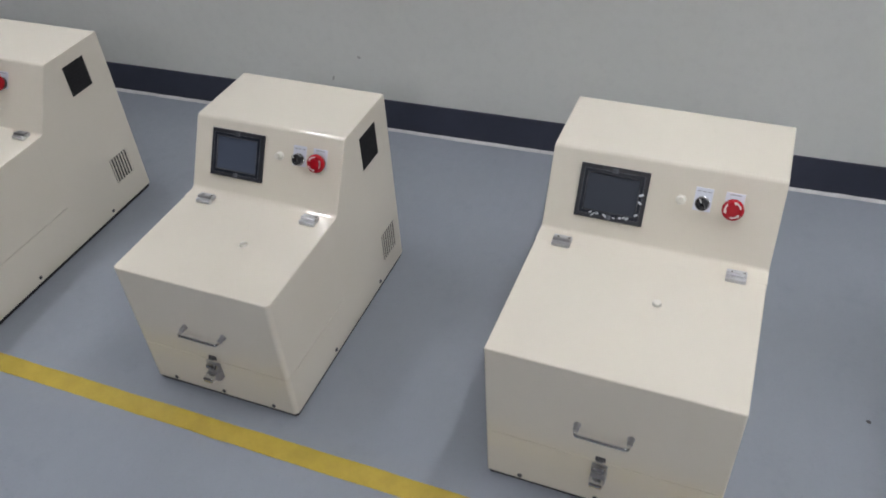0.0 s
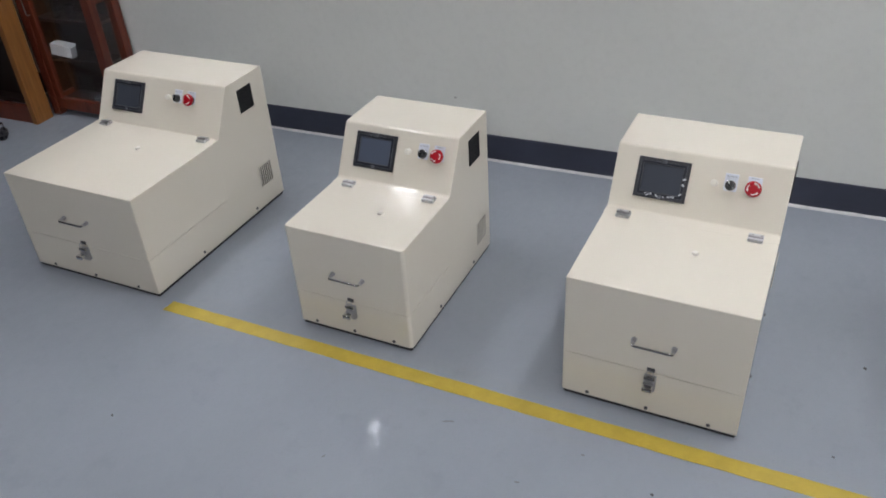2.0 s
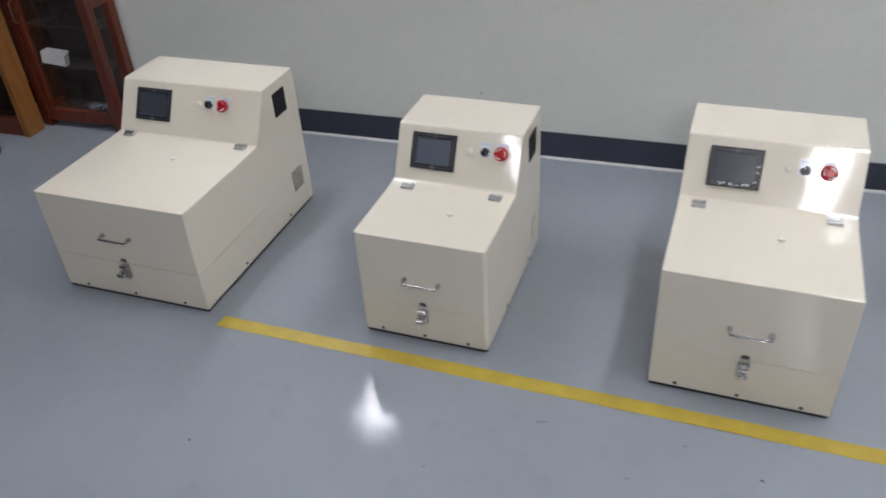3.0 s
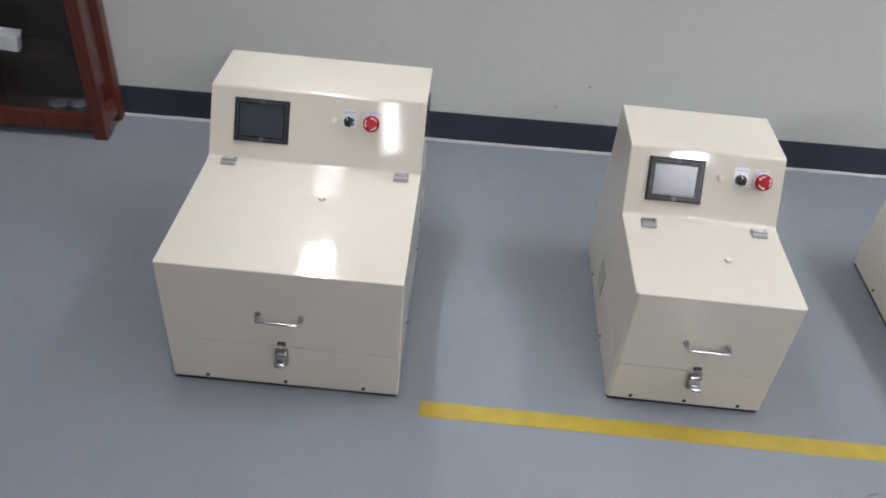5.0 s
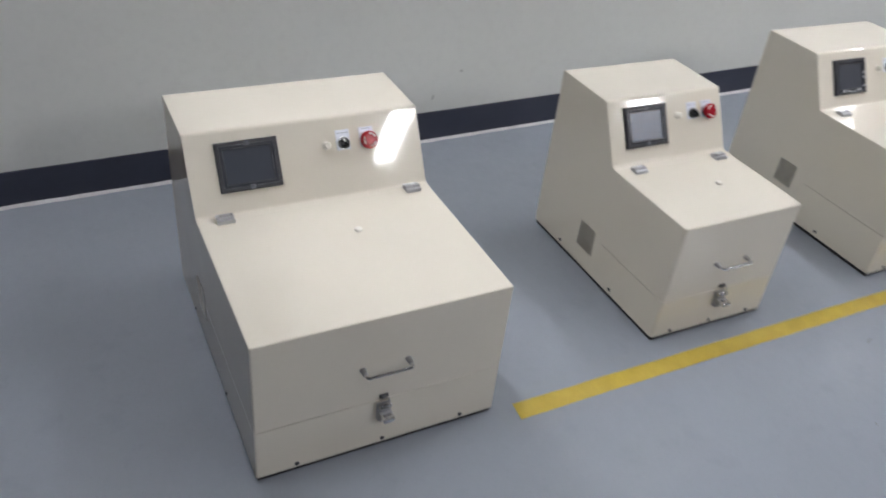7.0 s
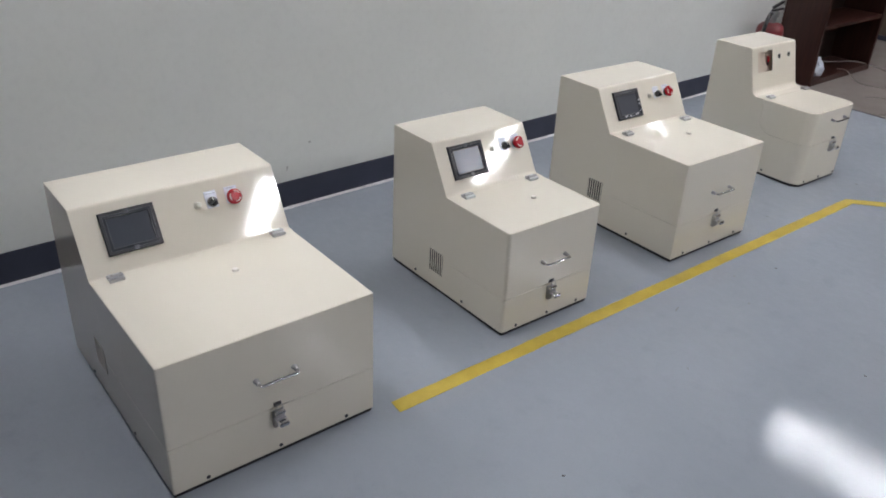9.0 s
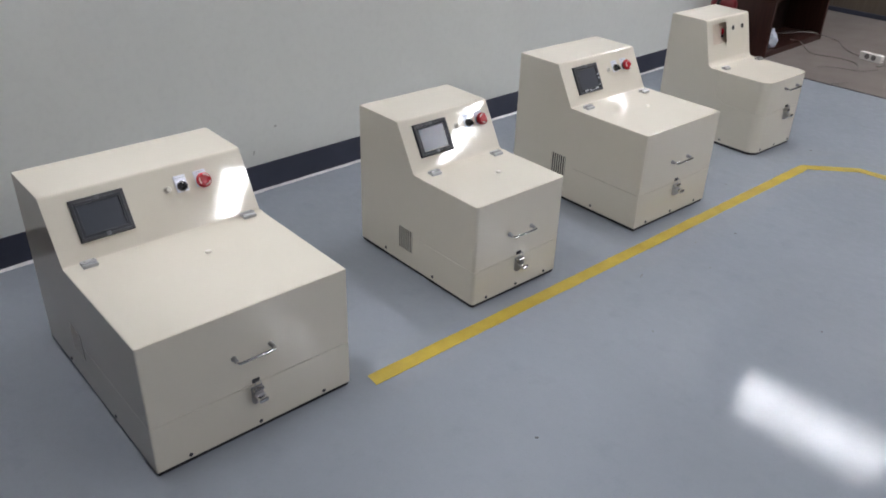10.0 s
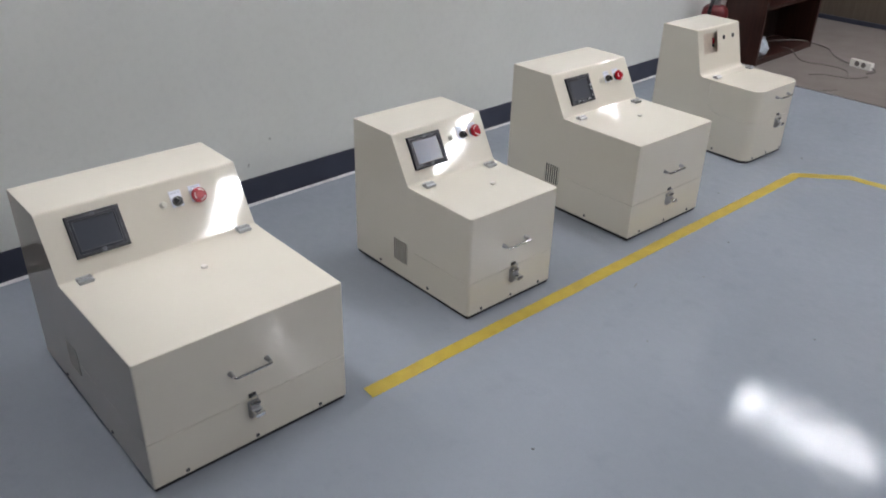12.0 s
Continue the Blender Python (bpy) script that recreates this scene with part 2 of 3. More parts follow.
def room():
    single("floor", box(-5.2, FLOOR_END, -8.6, 5.2, -0.1, 0), FLOOR, "glossy blue-grey epoxy floor with faint scuffs", "floor", kind="structure")
    single("floor_beyond", box(FLOOR_END + 0.012, 8.0, -8.6, 5.2, -0.1, 0.0), FLOOR2, "dull brown-grey laminate floor of the next bay", "floor", kind="structure")
    single("floor_joint", box(FLOOR_END, FLOOR_END + 0.012, -8.6, 5.2, -0.1, 0.003, 0.001), JOINT, "dark narrow joint strip between two floors", "joint", kind="structure")
    wx0, wx1, wz0, wz1 = -1.25, -0.68, 1.15, 2.0
    north = [box(-5.2, wx0, WALL_Y, WALL_Y + 0.1, 0, CEILING), box(wx1, 3.9, WALL_Y, WALL_Y + 0.1, 0, CEILING),
             box(wx0, wx1, WALL_Y, WALL_Y + 0.1, 0, wz0), box(wx0, wx1, WALL_Y, WALL_Y + 0.1, wz1, CEILING)]
    sash = thing("window_1", "small plain opening in the partition wall", "window", kind="structure")
    for x0, x1, z0, z1 in ((wx0, wx1, wz0, wz0 + 0.02), (wx0, wx1, wz1 - 0.02, wz1), (wx0, wx0 + 0.02, wz0 + 0.02, wz1 - 0.02), (wx1 - 0.02, wx1, wz0 + 0.02, wz1 - 0.02)):
        part("window_frame", box(x0, x1, WALL_Y + 0.01, WALL_Y + 0.09, z0, z1, 0.001), WHITE, sash)
    north_mesh = join(*north)
    bmesh.ops.remove_doubles(north_mesh, verts=north_mesh.verts, dist=1e-5)
    single("wall_north", north_mesh, WALL, "pale grey-green painted partition wall, slightly scuffed", "wall", kind="structure")
    bb = box(-5.2, 3.9, WALL_Y - 0.006, WALL_Y, 0.004, 0.109, 0.001)
    single("baseboard", bb, BASEBOARD, "dark navy vinyl baseboard along the wall", "baseboard", kind="structure")
    bm = bmesh.new()
    rng = random.Random(3)
    xs = [-5.2 + 0.04 * i for i in range(227)]
    rows = []
    for x in xs:
        d = 0.006 + 0.004 * rng.random()
        rows.append([bm.verts.new((x, WALL_Y - 0.006, 0.007 + 0.002 * rng.random())), bm.verts.new((x, WALL_Y - 0.006 - d, 0.0008))])
    for a, b in zip(rows, rows[1:]):
        bm.faces.new((a[0], b[0], b[1], a[1]))
    single("trim", bm, CAULK, "uneven white sealant bead under the baseboard", "sealant", kind="structure")
    single("wall_south", box(-5.2, 8.0, -8.7, -8.6, 0, CEILING), FARWALL, "plain brown-grey painted wall", "wall", kind="structure")
    single("wall_far_north", box(-5.2, 8.0, 5.2, 5.3, 0, CEILING), FARWALL, "plain brown-grey painted wall", "wall", kind="structure")
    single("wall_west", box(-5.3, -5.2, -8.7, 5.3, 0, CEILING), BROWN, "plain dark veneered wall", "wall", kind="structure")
    single("wall_east", box(0, 0.1, -8.6, 4.6, 0, CEILING, m=pose(4.86, 0, 0, 0, 0, -1.5)), ENDPANEL, "brown-grey wood-veneer end wall", "wall", kind="structure")
    single("baseboard_east", box(-0.014, -0.001, -8.6, 4.6, 0, 0.034, 0.002, m=pose(4.86, 0, 0, 0, 0, -1.5)), BASEBOARD, "low dark skirting at the foot of the end wall", "baseboard", kind="structure")
    single("ceiling", box(-5.3, 8.0, -8.7, 5.3, CEILING, CEILING + 0.1), CEIL, "plain grey tiled ceiling", "ceiling", kind="structure")


def ceiling_lights():
    first = None
    for x, y, k, color in LIGHTS:
        m = pose(x, y, CEILING)
        glow = diffuser("lamp_diffuser", color, LAMP_GLOW * k)
        if first is None:
            first = thing("ceiling_light", "white ceiling light with a long glowing diffuser", "ceiling light", m, "ceiling lights in a grid")
            fr = [box(-0.105, -0.086, -0.62, 0.62, -0.05, -0.001, 0.002), box(0.086, 0.105, -0.62, 0.62, -0.05, -0.001, 0.002),
                  box(-0.086, 0.086, -0.62, -0.60, -0.05, -0.001, 0.002), box(-0.086, 0.086, 0.60, 0.62, -0.05, -0.001, 0.002)]
            part("frame", join(*fr), WHITE, first)
            part("diffuser", box(-0.085, 0.085, -0.599, 0.599, -0.042, -0.002), glow, first, "glowing white diffuser")
        else:
            made = copy_thing(first, m)
            tube_part = [c for c in made.children if c.name.startswith("diffuser")][0]
            tube_part.data = tube_part.data.copy()
            tube_part.data.materials[0] = glow


def floor_tape():
    path = [(-0.62, -0.067), (1.69, -0.128), (1.845, -0.30), (1.86, -0.47), (1.9, -1.3)]
    bm = bmesh.new()
    rng = random.Random(5)
    w = 0.0225
    pts = []
    for (x0, y0), (x1, y1) in zip(path, path[1:]):
        n = max(1, int(math.hypot(x1 - x0, y1 - y0) / 0.05))
        pts += [Vector((x0 + (x1 - x0) * i / n, y0 + (y1 - y0) * i / n)) for i in range(n)]
    pts.append(Vector(path[-1]))
    rows = []
    for i, q in enumerate(pts):
        d = (pts[min(i + 1, len(pts) - 1)] - pts[max(i - 1, 0)]).normalized()
        s = Vector((-d.y, d.x))
        j = [rng.uniform(-0.0009, 0.0009) for _ in range(2)]
        a, b = q + s * (w + j[0]), q - s * (w + j[1])
        if i == 0:
            b += d * -0.004
        rows.append([bm.verts.new((*a, 0.0003)), bm.verts.new((*a, 0.0012)), bm.verts.new((*b, 0.0012)), bm.verts.new((*b, 0.0003))])
    for a, b in zip(rows, rows[1:]):
        for k in range(3):
            bm.faces.new((a[k], a[k + 1], b[k + 1], b[k]))
    bm.faces.new(rows[0])
    single("floor_tape", bm, TAPE, "worn yellow floor marking tape on the epoxy", "floor tape", kind="structure")


room()
ceiling_lights()
floor_tape()

# ---- the machines ----
Z0 = 0.012


def handle(parent, x, z):
    """Bow handle on the front, at y = 0."""
    h = thing_part("handle", parent, (x, 0, z), "bright chrome bow handle")
    for s in (-1, 1):
        part("post", join(cyl(0.0068, 0.004, 18, Matrix.Translation((s * 0.047, 0, 0)) @ pose(0, 0, 0, 90), bevel=0.001), cyl(0.0052, 0.016, 16, Matrix.Translation((s * 0.047, 0, 0)) @ pose(0, 0, 0, 90), bevel=0.002)), STEEL, h)
    bar = [(-0.047, -0.012), (-0.047, -0.019)] + [(-0.041 - 0.006 * math.cos(a), -0.019 - 0.006 * math.sin(a)) for a in (0.4, 0.8, 1.2)] + [(-0.041, -0.025), (-0.02, -0.025)]
    bar += [(-x, y) for x, y in bar[::-1]]
    part("grip", tube([(x, y, 0) for x, y in bar], 0.0033, 14), CHROME, h)
    return h


def thing_part(name, parent, at, label="", rx=0.0):
    """A small joined base plate mesh that carries sub-parts."""
    ob = new(name)
    ob.empty_display_size = 0.02
    ob.parent = parent
    ob.matrix_basis = pose(*at, rx)
    if label:
        ob["label"] = label
    return ob


def latch(parent, x, seam):
    g = thing_part("toggle_latch", parent, (x, 0, seam), "chromed toggle latch over the seam")
    part("keeper", join(box(-0.0095, 0.0095, -0.003, 0, 0.004, 0.015, 0.001), box(-0.006, 0.006, -0.008, -0.003, 0.008, 0.013, 0.001)), DARKSTEEL, g, "small dark keeper plate")
    part("latch_body", join(box(-0.0145, 0.0145, -0.004, 0, -0.05, -0.006, 0.0015), box(-0.012, 0.012, -0.013, -0.004, -0.026, -0.012, 0.002)), STEEL, g)
    part("knuckle", cyl(0.0052, 0.025, 18, Matrix.Translation((-0.0125, -0.011, -0.0095)) @ pose(0, 0, 0, 0, 90), bevel=0.001), CHROME, g)
    shield = fillet([(-0.003, -0.024), (-0.019, -0.024), (-0.0265, -0.028), (-0.021, -0.04), (-0.01, -0.05), (-0.003, -0.05)], [0.001, 0.003, 0.002, 0.012, 0.006, 0.001], 3)
    bm = extrude_x(shield, 0.027)
    bmesh.ops.bevel(bm, geom=[e for e in bm.edges if abs(e.verts[0].co.x - e.verts[1].co.x) < 1e-6], offset=0.0025, segments=3, affect="EDGES", profile=0.5, clamp_overlap=True)
    part("lever", bm, STEEL, g)
    part("lever_lip", box(-0.0125, 0.0125, -0.037, -0.0185, -0.034, -0.0215, 0.0045, 4), CHROME, g, "bright rounded thumb lip")
    part("hook", tube(spline([(-0.008, -0.013, -0.02), (-0.008, -0.014, -0.006), (-0.007, -0.011, 0.011), (0, -0.0115, 0.0135), (0.007, -0.011, 0.011), (0.008, -0.014, -0.006), (0.008, -0.013, -0.02)], 4), 0.001, 8), STEEL, g)


def hinge(parent, x, y, z):
    g = thing_part("hinge", parent, (x, y, z), "grey die-cast hinge block")
    part("leaf", box(-0.018, 0.018, -0.0135, -0.001, 0, 0.009, 0.0022), ZINC, g)
    part("leaf", box(-0.018, 0.018, 0.001, 0.0135, 0, 0.0105, 0.0022), ZINC, g)
    part("knuckle", cyl(0.0052, 0.034, 14, Matrix.Translation((-0.017, 0, 0.0075)) @ pose(0, 0, 0, 0, 90)), STEEL, g)


def touch_panel(parent, x, v, scuffed, glass_mat):
    """On the sloping panel; x is its centre, v its centre's height up the slope."""
    g = thing_part("touch_screen", parent, (x, v, 0), "black framed touch screen under clouded film")
    w, h = 0.132, 0.104
    ring = bmesh.new()
    loops = []
    for (a, b, z) in ((w / 2, h / 2, 0.0), (w / 2, h / 2, 0.005), (w / 2 - 0.002, h / 2 - 0.002, 0.0072), (0.0515, 0.0375, 0.0072), (0.0495, 0.0355, 0.0048)):
        loops.append([ring.verts.new((sx * a, sy * b, z)) for sx, sy in ((-1, -1), (1, -1), (1, 1), (-1, 1))])
    for s, t in zip(loops, loops[1:]):
        for k in range(4):
            ring.faces.new((s[k], s[(k + 1) % 4], t[(k + 1) % 4], t[k]))
    part("bezel", ring, BEZEL, g)
    part("screen", box(-0.0495, 0.0495, -0.0355, 0.0355, 0.002, 0.005), glass_mat, g, "dark glossy screen")
    rng = random.Random(int(1000 * x) + 77)
    fr = 0.0075

    def loop(a, b, wd, lift):
        out = []
        for x0, x1, y0, y1 in ((-a, a, b - wd, b), (-a, a, -b, -b + wd), (-a, -a + wd, -b + wd, b - wd), (a - wd, a, -b + wd, b - wd)):
            out.append(box(x0, x1, y0, y1, fr - 0.0004, fr + lift))
        return join(*out)

    part("film_edge", loop(0.0575, 0.0435, 0.006, 0.0002), FILM, g, "clouded edge of protective film")
    part("film_rim", loop(0.0583, 0.0443, 0.0009, 0.0006), FILM_RIM, g, "pale curled rim of protective film")
    part("film_rim", loop(0.0513, 0.0373, 0.0007, 0.0004), FILM_RIM, g)
    for k in range(16 if scuffed else 0):
        a = rng.uniform(-0.05, 0.052)
        low = rng.random() < 0.7
        cx, cy = (a, -0.0435 + rng.uniform(-0.002, 0.004)) if low else (0.055 + rng.uniform(-0.003, 0.002), rng.uniform(-0.04, 0.02))
        part("film_wrinkle", box(-0.0024, 0.0024, -0.0012, 0.0012, 0, 0.0009, 0.0003, 1, pose(cx, cy, fr + 0.0002, rng.uniform(-14, 14), 0, rng.uniform(-50, 50)) @ Matrix.Scale(rng.uniform(0.8, 1.9), 4)), WRINKLE, g, "bright wrinkle of the film edge")
    part("film_tab", box(-0.006, 0.006, 0.0405, 0.0505, fr - 0.0004, fr + 0.0008), FILM_RIM, g)
    part("film_tab", box(-0.005, 0.006, -0.0505, -0.0405, fr - 0.0004, fr + 0.0008), FILM_RIM, g)


def selector(parent, x, v):
    g = thing_part("selector_switch", parent, (x, v, 0), "black rotary switch on a silver legend plate")
    part("legend_plate", box(-0.016, 0.016, -0.0145, 0.0295, 0, 0.0012, 0.0005, 1), PLATE, g)
    part("legend_print", join(*[box(-0.013 + 0.0095 * i, -0.006 + 0.0095 * i, 0.0215, 0.0235, 0.0012, 0.0015) for i in range(3)]), INK, g)
    part("collar", cyl(0.0138, 0.005, 28, Matrix.Translation((0, 0, 0.001)), bevel=0.0012), CHROME, g, "thin chrome collar")
    part("knob", join(cyl(0.0118, 0.010, 24, Matrix.Translation((0, 0, 0.005)), bevel=0.002), box(-0.0034, 0.0034, -0.0115, 0.0115, 0.014, 0.023, 0.0015, m=pose(0, 0, 0, 0, 0, 28))), BLACK, g)
    part("pointer", box(-0.001, 0.001, 0.004, 0.011, 0.0228, 0.0234, m=pose(0, 0, 0, 0, 0, 28)), WHITE, g)


def stop_button(parent, x, v, turn):
    g = thing_part("emergency_stop", parent, (x, v, 0), "red mushroom emergency stop button")
    part("legend_plate", box(-0.017, 0.017, -0.013, 0.0295, 0, 0.0012, 0.0005, 1), PLATE, g)
    part("legend_print", box(-0.010, 0.010, 0.0245, 0.0265, 0.0012, 0.0015), INK, g)
    part("collar", cyl(0.0145, 0.009, 28, Matrix.Translation((0, 0, 0.001)), bevel=0.001), BLACK, g)
    prof = [(0.0, 0.0305), (0.009, 0.0305), (0.0105, 0.0292), (0.0125, 0.0292), (0.0145, 0.0303), (0.0175, 0.029), (0.0196, 0.026), (0.02, 0.022), (0.0185, 0.018), (0.0135, 0.0145), (0.0, 0.0145)]
    bm = bmesh.new()
    n = 32
    rings = []
    for r, z in prof:
        z -= 0.006
        if r == 0:
            rings.append([bm.verts.new((0, 0, z))])
        else:
            rings.append([bm.verts.new((r * math.cos(2 * math.pi * k / n), r * math.sin(2 * math.pi * k / n), z)) for k in range(n)])
    for s, t in zip(rings, rings[1:]):
        for k in range(n):
            q = [s[k % len(s)], s[(k + 1) % len(s)], t[(k + 1) % len(t)], t[k % len(t)]]
            bm.faces.new(list(dict.fromkeys(q)))
    part("mushroom", bm, RED, g)
    arcs = []
    for k in range(3):
        b = bmesh.new()
        a0 = turn + k * 2 * math.pi / 3
        row = []
        for j in range(9):
            a = a0 + j / 8 * 1.35
            wd = 0.0015 if j < 6 else 0.003 * (8.2 - j) / 2.2
            row.append([b.verts.new(((0.0137 + s * wd) * math.cos(a), (0.0137 + s * wd) * math.sin(a), 0.0249)) for s in (-1, 1)])
        for s, t in zip(row, row[1:]):
            b.faces.new((s[0], s[1], t[1], t[0]))
        arcs.append(b)
    part("arrow_print", join(*arcs), PALE_RED, g, "pale printed turn arrows")


def side_fan(parent, x, y, z, s):
    g = thing_part("fan_grille", parent, (x, y, z), "black square fan grille")
    part("backing", box(-0.001, 0.001, -0.0375, 0.0375, -0.041, 0.041, 0.0006, 1, pose(s * 0.001, 0, 0)), MESH_BLACK, g)
    bars = []
    for i in range(9):
        o = -0.034 + 0.0085 * i
        bars.append(box(0.0015, 0.0027, o - 0.0007, o + 0.0007, -0.039, 0.039, m=Matrix.Diagonal((s, 1, 1, 1))))
        bars.append(box(0.0015, 0.0027, -0.036, 0.036, o * 1.05 - 0.0007, o * 1.05 + 0.0007, m=Matrix.Diagonal((s, 1, 1, 1))))
    part("mesh", join(*bars), MESH_BLACK, g)


def louvre(parent, x, y, z, s):
    """Slotted vent, the slots cut upright with a slight lean."""
    g = thing_part("side_vent", parent, (x, y, z), "slotted cream vent with dark gaps")
    part("backing", box(-0.0004, 0.0004, -0.035, 0.035, -0.0375, 0.0375, m=pose(s * 0.0004, 0, 0)), MESH_BLACK, g)
    slat = None
    for i in range(7):
        o = -0.0318 + 0.0106 * i
        if slat is None:
            slat = part("slat", box(-0.0008, 0.0008, -0.0024, 0.0024, -0.038, 0.038, 0.0005, 1), CREAM, g)
        else:
            c = slat.copy()
            scene.collection.objects.link(c)
            slat_ob = c
            slat_ob.parent = g
        (slat if i == 0 else slat_ob).matrix_basis = pose(s * 0.0011, o, 0)


def screws(parent, spots):
    first = None
    for at, turn in spots:
        if first is None:
            bm = join(cyl(0.0036, 0.003, 6, bevel=0.0006), cyl(0.005, 0.001, 16))
            first = part("screw", bm, DARKSTEEL, parent)
            ob = first
        else:
            ob = first.copy()
            scene.collection.objects.link(ob)
        ob.matrix_basis = turn
        ob.matrix_basis.translation = Vector(at)


def machine(label, cx, cy, yaw, w, lid, yh, yp, zp, depth, seam, hinge_y, edge, fillet_r, hmi, knob_x, white_x, stop_x, stop_turn, row_v, cap, handle_x, hinges, left_vent, right_vent, right_fan, fitted=True, handle_z=0.23):
    """A cream sheet-steel bench machine: base and console in one, and a hinged front cover."""
    ob = thing("control_machine", label, "machine", pose(cx, cy, 0, 0, 0, math.degrees(yaw)), "cream machines in a row")
    gap = 0.0009
    ys = hinge_y
    turn_r, back = (0.0, 0.0001) if fitted else (0.06, 0.0006)
    sl = math.hypot(yp - yh, zp - lid)
    body = fillet([(0, Z0), (depth, Z0), (depth, zp), (yp, zp), (yh, lid), (ys + back, lid), (ys + back, seam - gap), (0, seam - gap)],
                  [0, 0, 0.004, 0.011, fillet_r, 0, turn_r, 0], 6)
    bm = extrude_x(body, w)
    bevel_where(bm, lambda a, b: abs(a.y) < 1e-5 and abs(b.y) < 1e-5 and abs(a.z - b.z) > 0.05, edge, 8)
    small = 0.0028
    es = [e for e in bm.edges if abs(abs(e.verts[0].co.x) - w / 2) < 1e-5 and abs(abs(e.verts[1].co.x) - w / 2) < 1e-5 and len(e.link_faces) == 2 and e.calc_face_angle(0) > 1.2 and max(e.verts[0].co.z, e.verts[1].co.z) > lid - 0.01 and min(e.verts[0].co.y, e.verts[1].co.y) > ys + 0.01]
    bmesh.ops.bevel(bm, geom=es, offset=small, segments=3, profile=0.5, affect="EDGES", clamp_overlap=True)
    if not fitted:
        n = Vector((0, -(zp - lid), yp - yh)).normalized()
        doomed = [f for f in bm.faces if f.normal.dot(n) > 0.999 and f.calc_area() > 0.02 or f.normal.y > 0.99 and f.calc_center_median().y > depth - 0.01 and f.calc_area() > 0.05]
        bmesh.ops.delete(bm, geom=doomed, context="FACES")
    part("body", bm, CREAM, ob)
    cover = extrude_x(fillet([(0, seam + gap), (ys - back, seam + gap), (ys - back, lid), (0, lid)], [0, turn_r, 0, 0], 6), w)
    bevel_where(cover, lambda a, b: abs(abs(a.x) - w / 2) < 1e-5 and abs(a.x - b.x) < 1e-5 and abs(a.y) < 1e-5 and abs(b.y) < 1e-5 and abs(a.z - b.z) > 0.05, edge, 8)
    bmesh.ops.bevel(cover, geom=[e for e in cover.edges if e.verts[0].co.z > lid - 1e-5 and e.verts[1].co.z > lid - 1e-5 and len(e.link_faces) == 2 and e.calc_face_angle(0) > 1.0 and max(e.verts[0].co.y, e.verts[1].co.y) < ys - 0.001 or e.verts[0].co.z > lid - 1e-5 and e.verts[1].co.z > lid - 1e-5 and abs(e.verts[0].co.y - e.verts[1].co.y) > 0.05 and len(e.link_faces) == 2], offset=0.003, segments=3, profile=0.5, affect="EDGES", clamp_overlap=True)
    lidpart = part("front_cover", cover, CREAM, ob, "hinged cream front cover")
    ins = 0.004
    foot = box(-w / 2 + ins, w / 2 - ins, ins, depth - ins, 0, Z0 + 0.004)
    bevel_where(foot, lambda a, b: a.y < ins + 1e-5 and b.y < ins + 1e-5 and abs(a.z - b.z) > 0.01, max(edge - ins, 0.002), 6)
    part("plinth", foot, RUBBER, ob, "black recessed plinth")
    handle(lidpart, handle_x, handle_z)
    latch(ob, handle_x, seam)
    for hx in hinges:
        hinge(ob, hx, ys, lid)
    spots = [((x, -0.0001, 0.0215), pose(0, 0, 0, 90)) for x in (-w * 0.345, 0.0, w * 0.345)]
    spots += [((s * w / 2, y, 0.026), pose(0, 0, 0, 0, s * 90)) for s in (-1, 1) for y in (depth * 0.33, depth * 0.76)]
    screws(ob, spots)
    slope = new("control_panel")
    slope.empty_display_size = 0.02
    slope.parent = ob
    slope.matrix_basis = Matrix.Translation((0, yh, lid)) @ pose(0, 0, 0, math.degrees(math.atan2(zp - lid, yp - yh)))
    if left_vent:
        louvre(ob, -w / 2, *left_vent, -1)
    if right_vent:
        louvre(ob, w / 2, *right_vent, 1)
    if right_fan:
        side_fan(ob, w / 2, *right_fan, 1)
    if cap:
        part("lid_button", cyl(0.0085, 0.006, 20, Matrix.Translation((*cap, lid - 0.0005)), r2=0.0075, bevel=0.002), CAP, lidpart, "small ivory plastic button")
    if fitted:
        touch_panel(slope, *hmi, 0.4 < w < 0.5, HAZED if w < 0.4 else SCREEN)
        selector(slope, knob_x, row_v)
        stop_button(slope, stop_x, row_v, stop_turn)
        part("pilot_button", join(cyl(0.0095, 0.004, 20, Matrix.Translation((white_x, row_v, 0)), bevel=0.001), cyl(0.0075, 0.011, 20, Matrix.Translation((white_x, row_v, 0.003)), r2=0.007, bevel=0.002)), CAP, slope, "small ivory round button")
    else:
        # plate with a rectangular cut-out and two drilled holes
        t = 0.0016
        x0, x1, v0, v1 = -0.124, -0.016, 0.09, 0.178
        lo, hi = fillet_r * math.tan(math.radians(37)) * 0.98, sl - 0.007
        strips = [box(-w / 2 + 0.001, x0, lo, hi, -t, 0), box(x1, w / 2 - 0.001, lo, hi, -t, 0), box(x0, x1, lo, v0, -t, 0), box(x0, x1, v1, hi, -t, 0)]
        part("panel_plate", join(*strips), CREAM, slope)
        for hx in (0.036, 0.11):
            part("drilled_hole", cyl(0.0105, 0.001, 24, Matrix.Translation((hx, 0.146, -0.0004))), MESH_BLACK, slope, "dark empty drilled hole")
        part("inner_panel", box(-w / 2 + 0.01, w / 2 - 0.01, 0.03, 0.2, -0.024, -0.02), PRIMER, slope, "brown inner mounting panel")
        part("inner_wiring", tube(spline([(-0.022, 0.148, -0.019), (-0.026, 0.147, -0.014), (-0.029, 0.14, -0.012), (-0.027, 0.132, -0.014), (-0.022, 0.13, -0.019)]), 0.005, 8), RED, slope, "red wiring inside the cut-out")
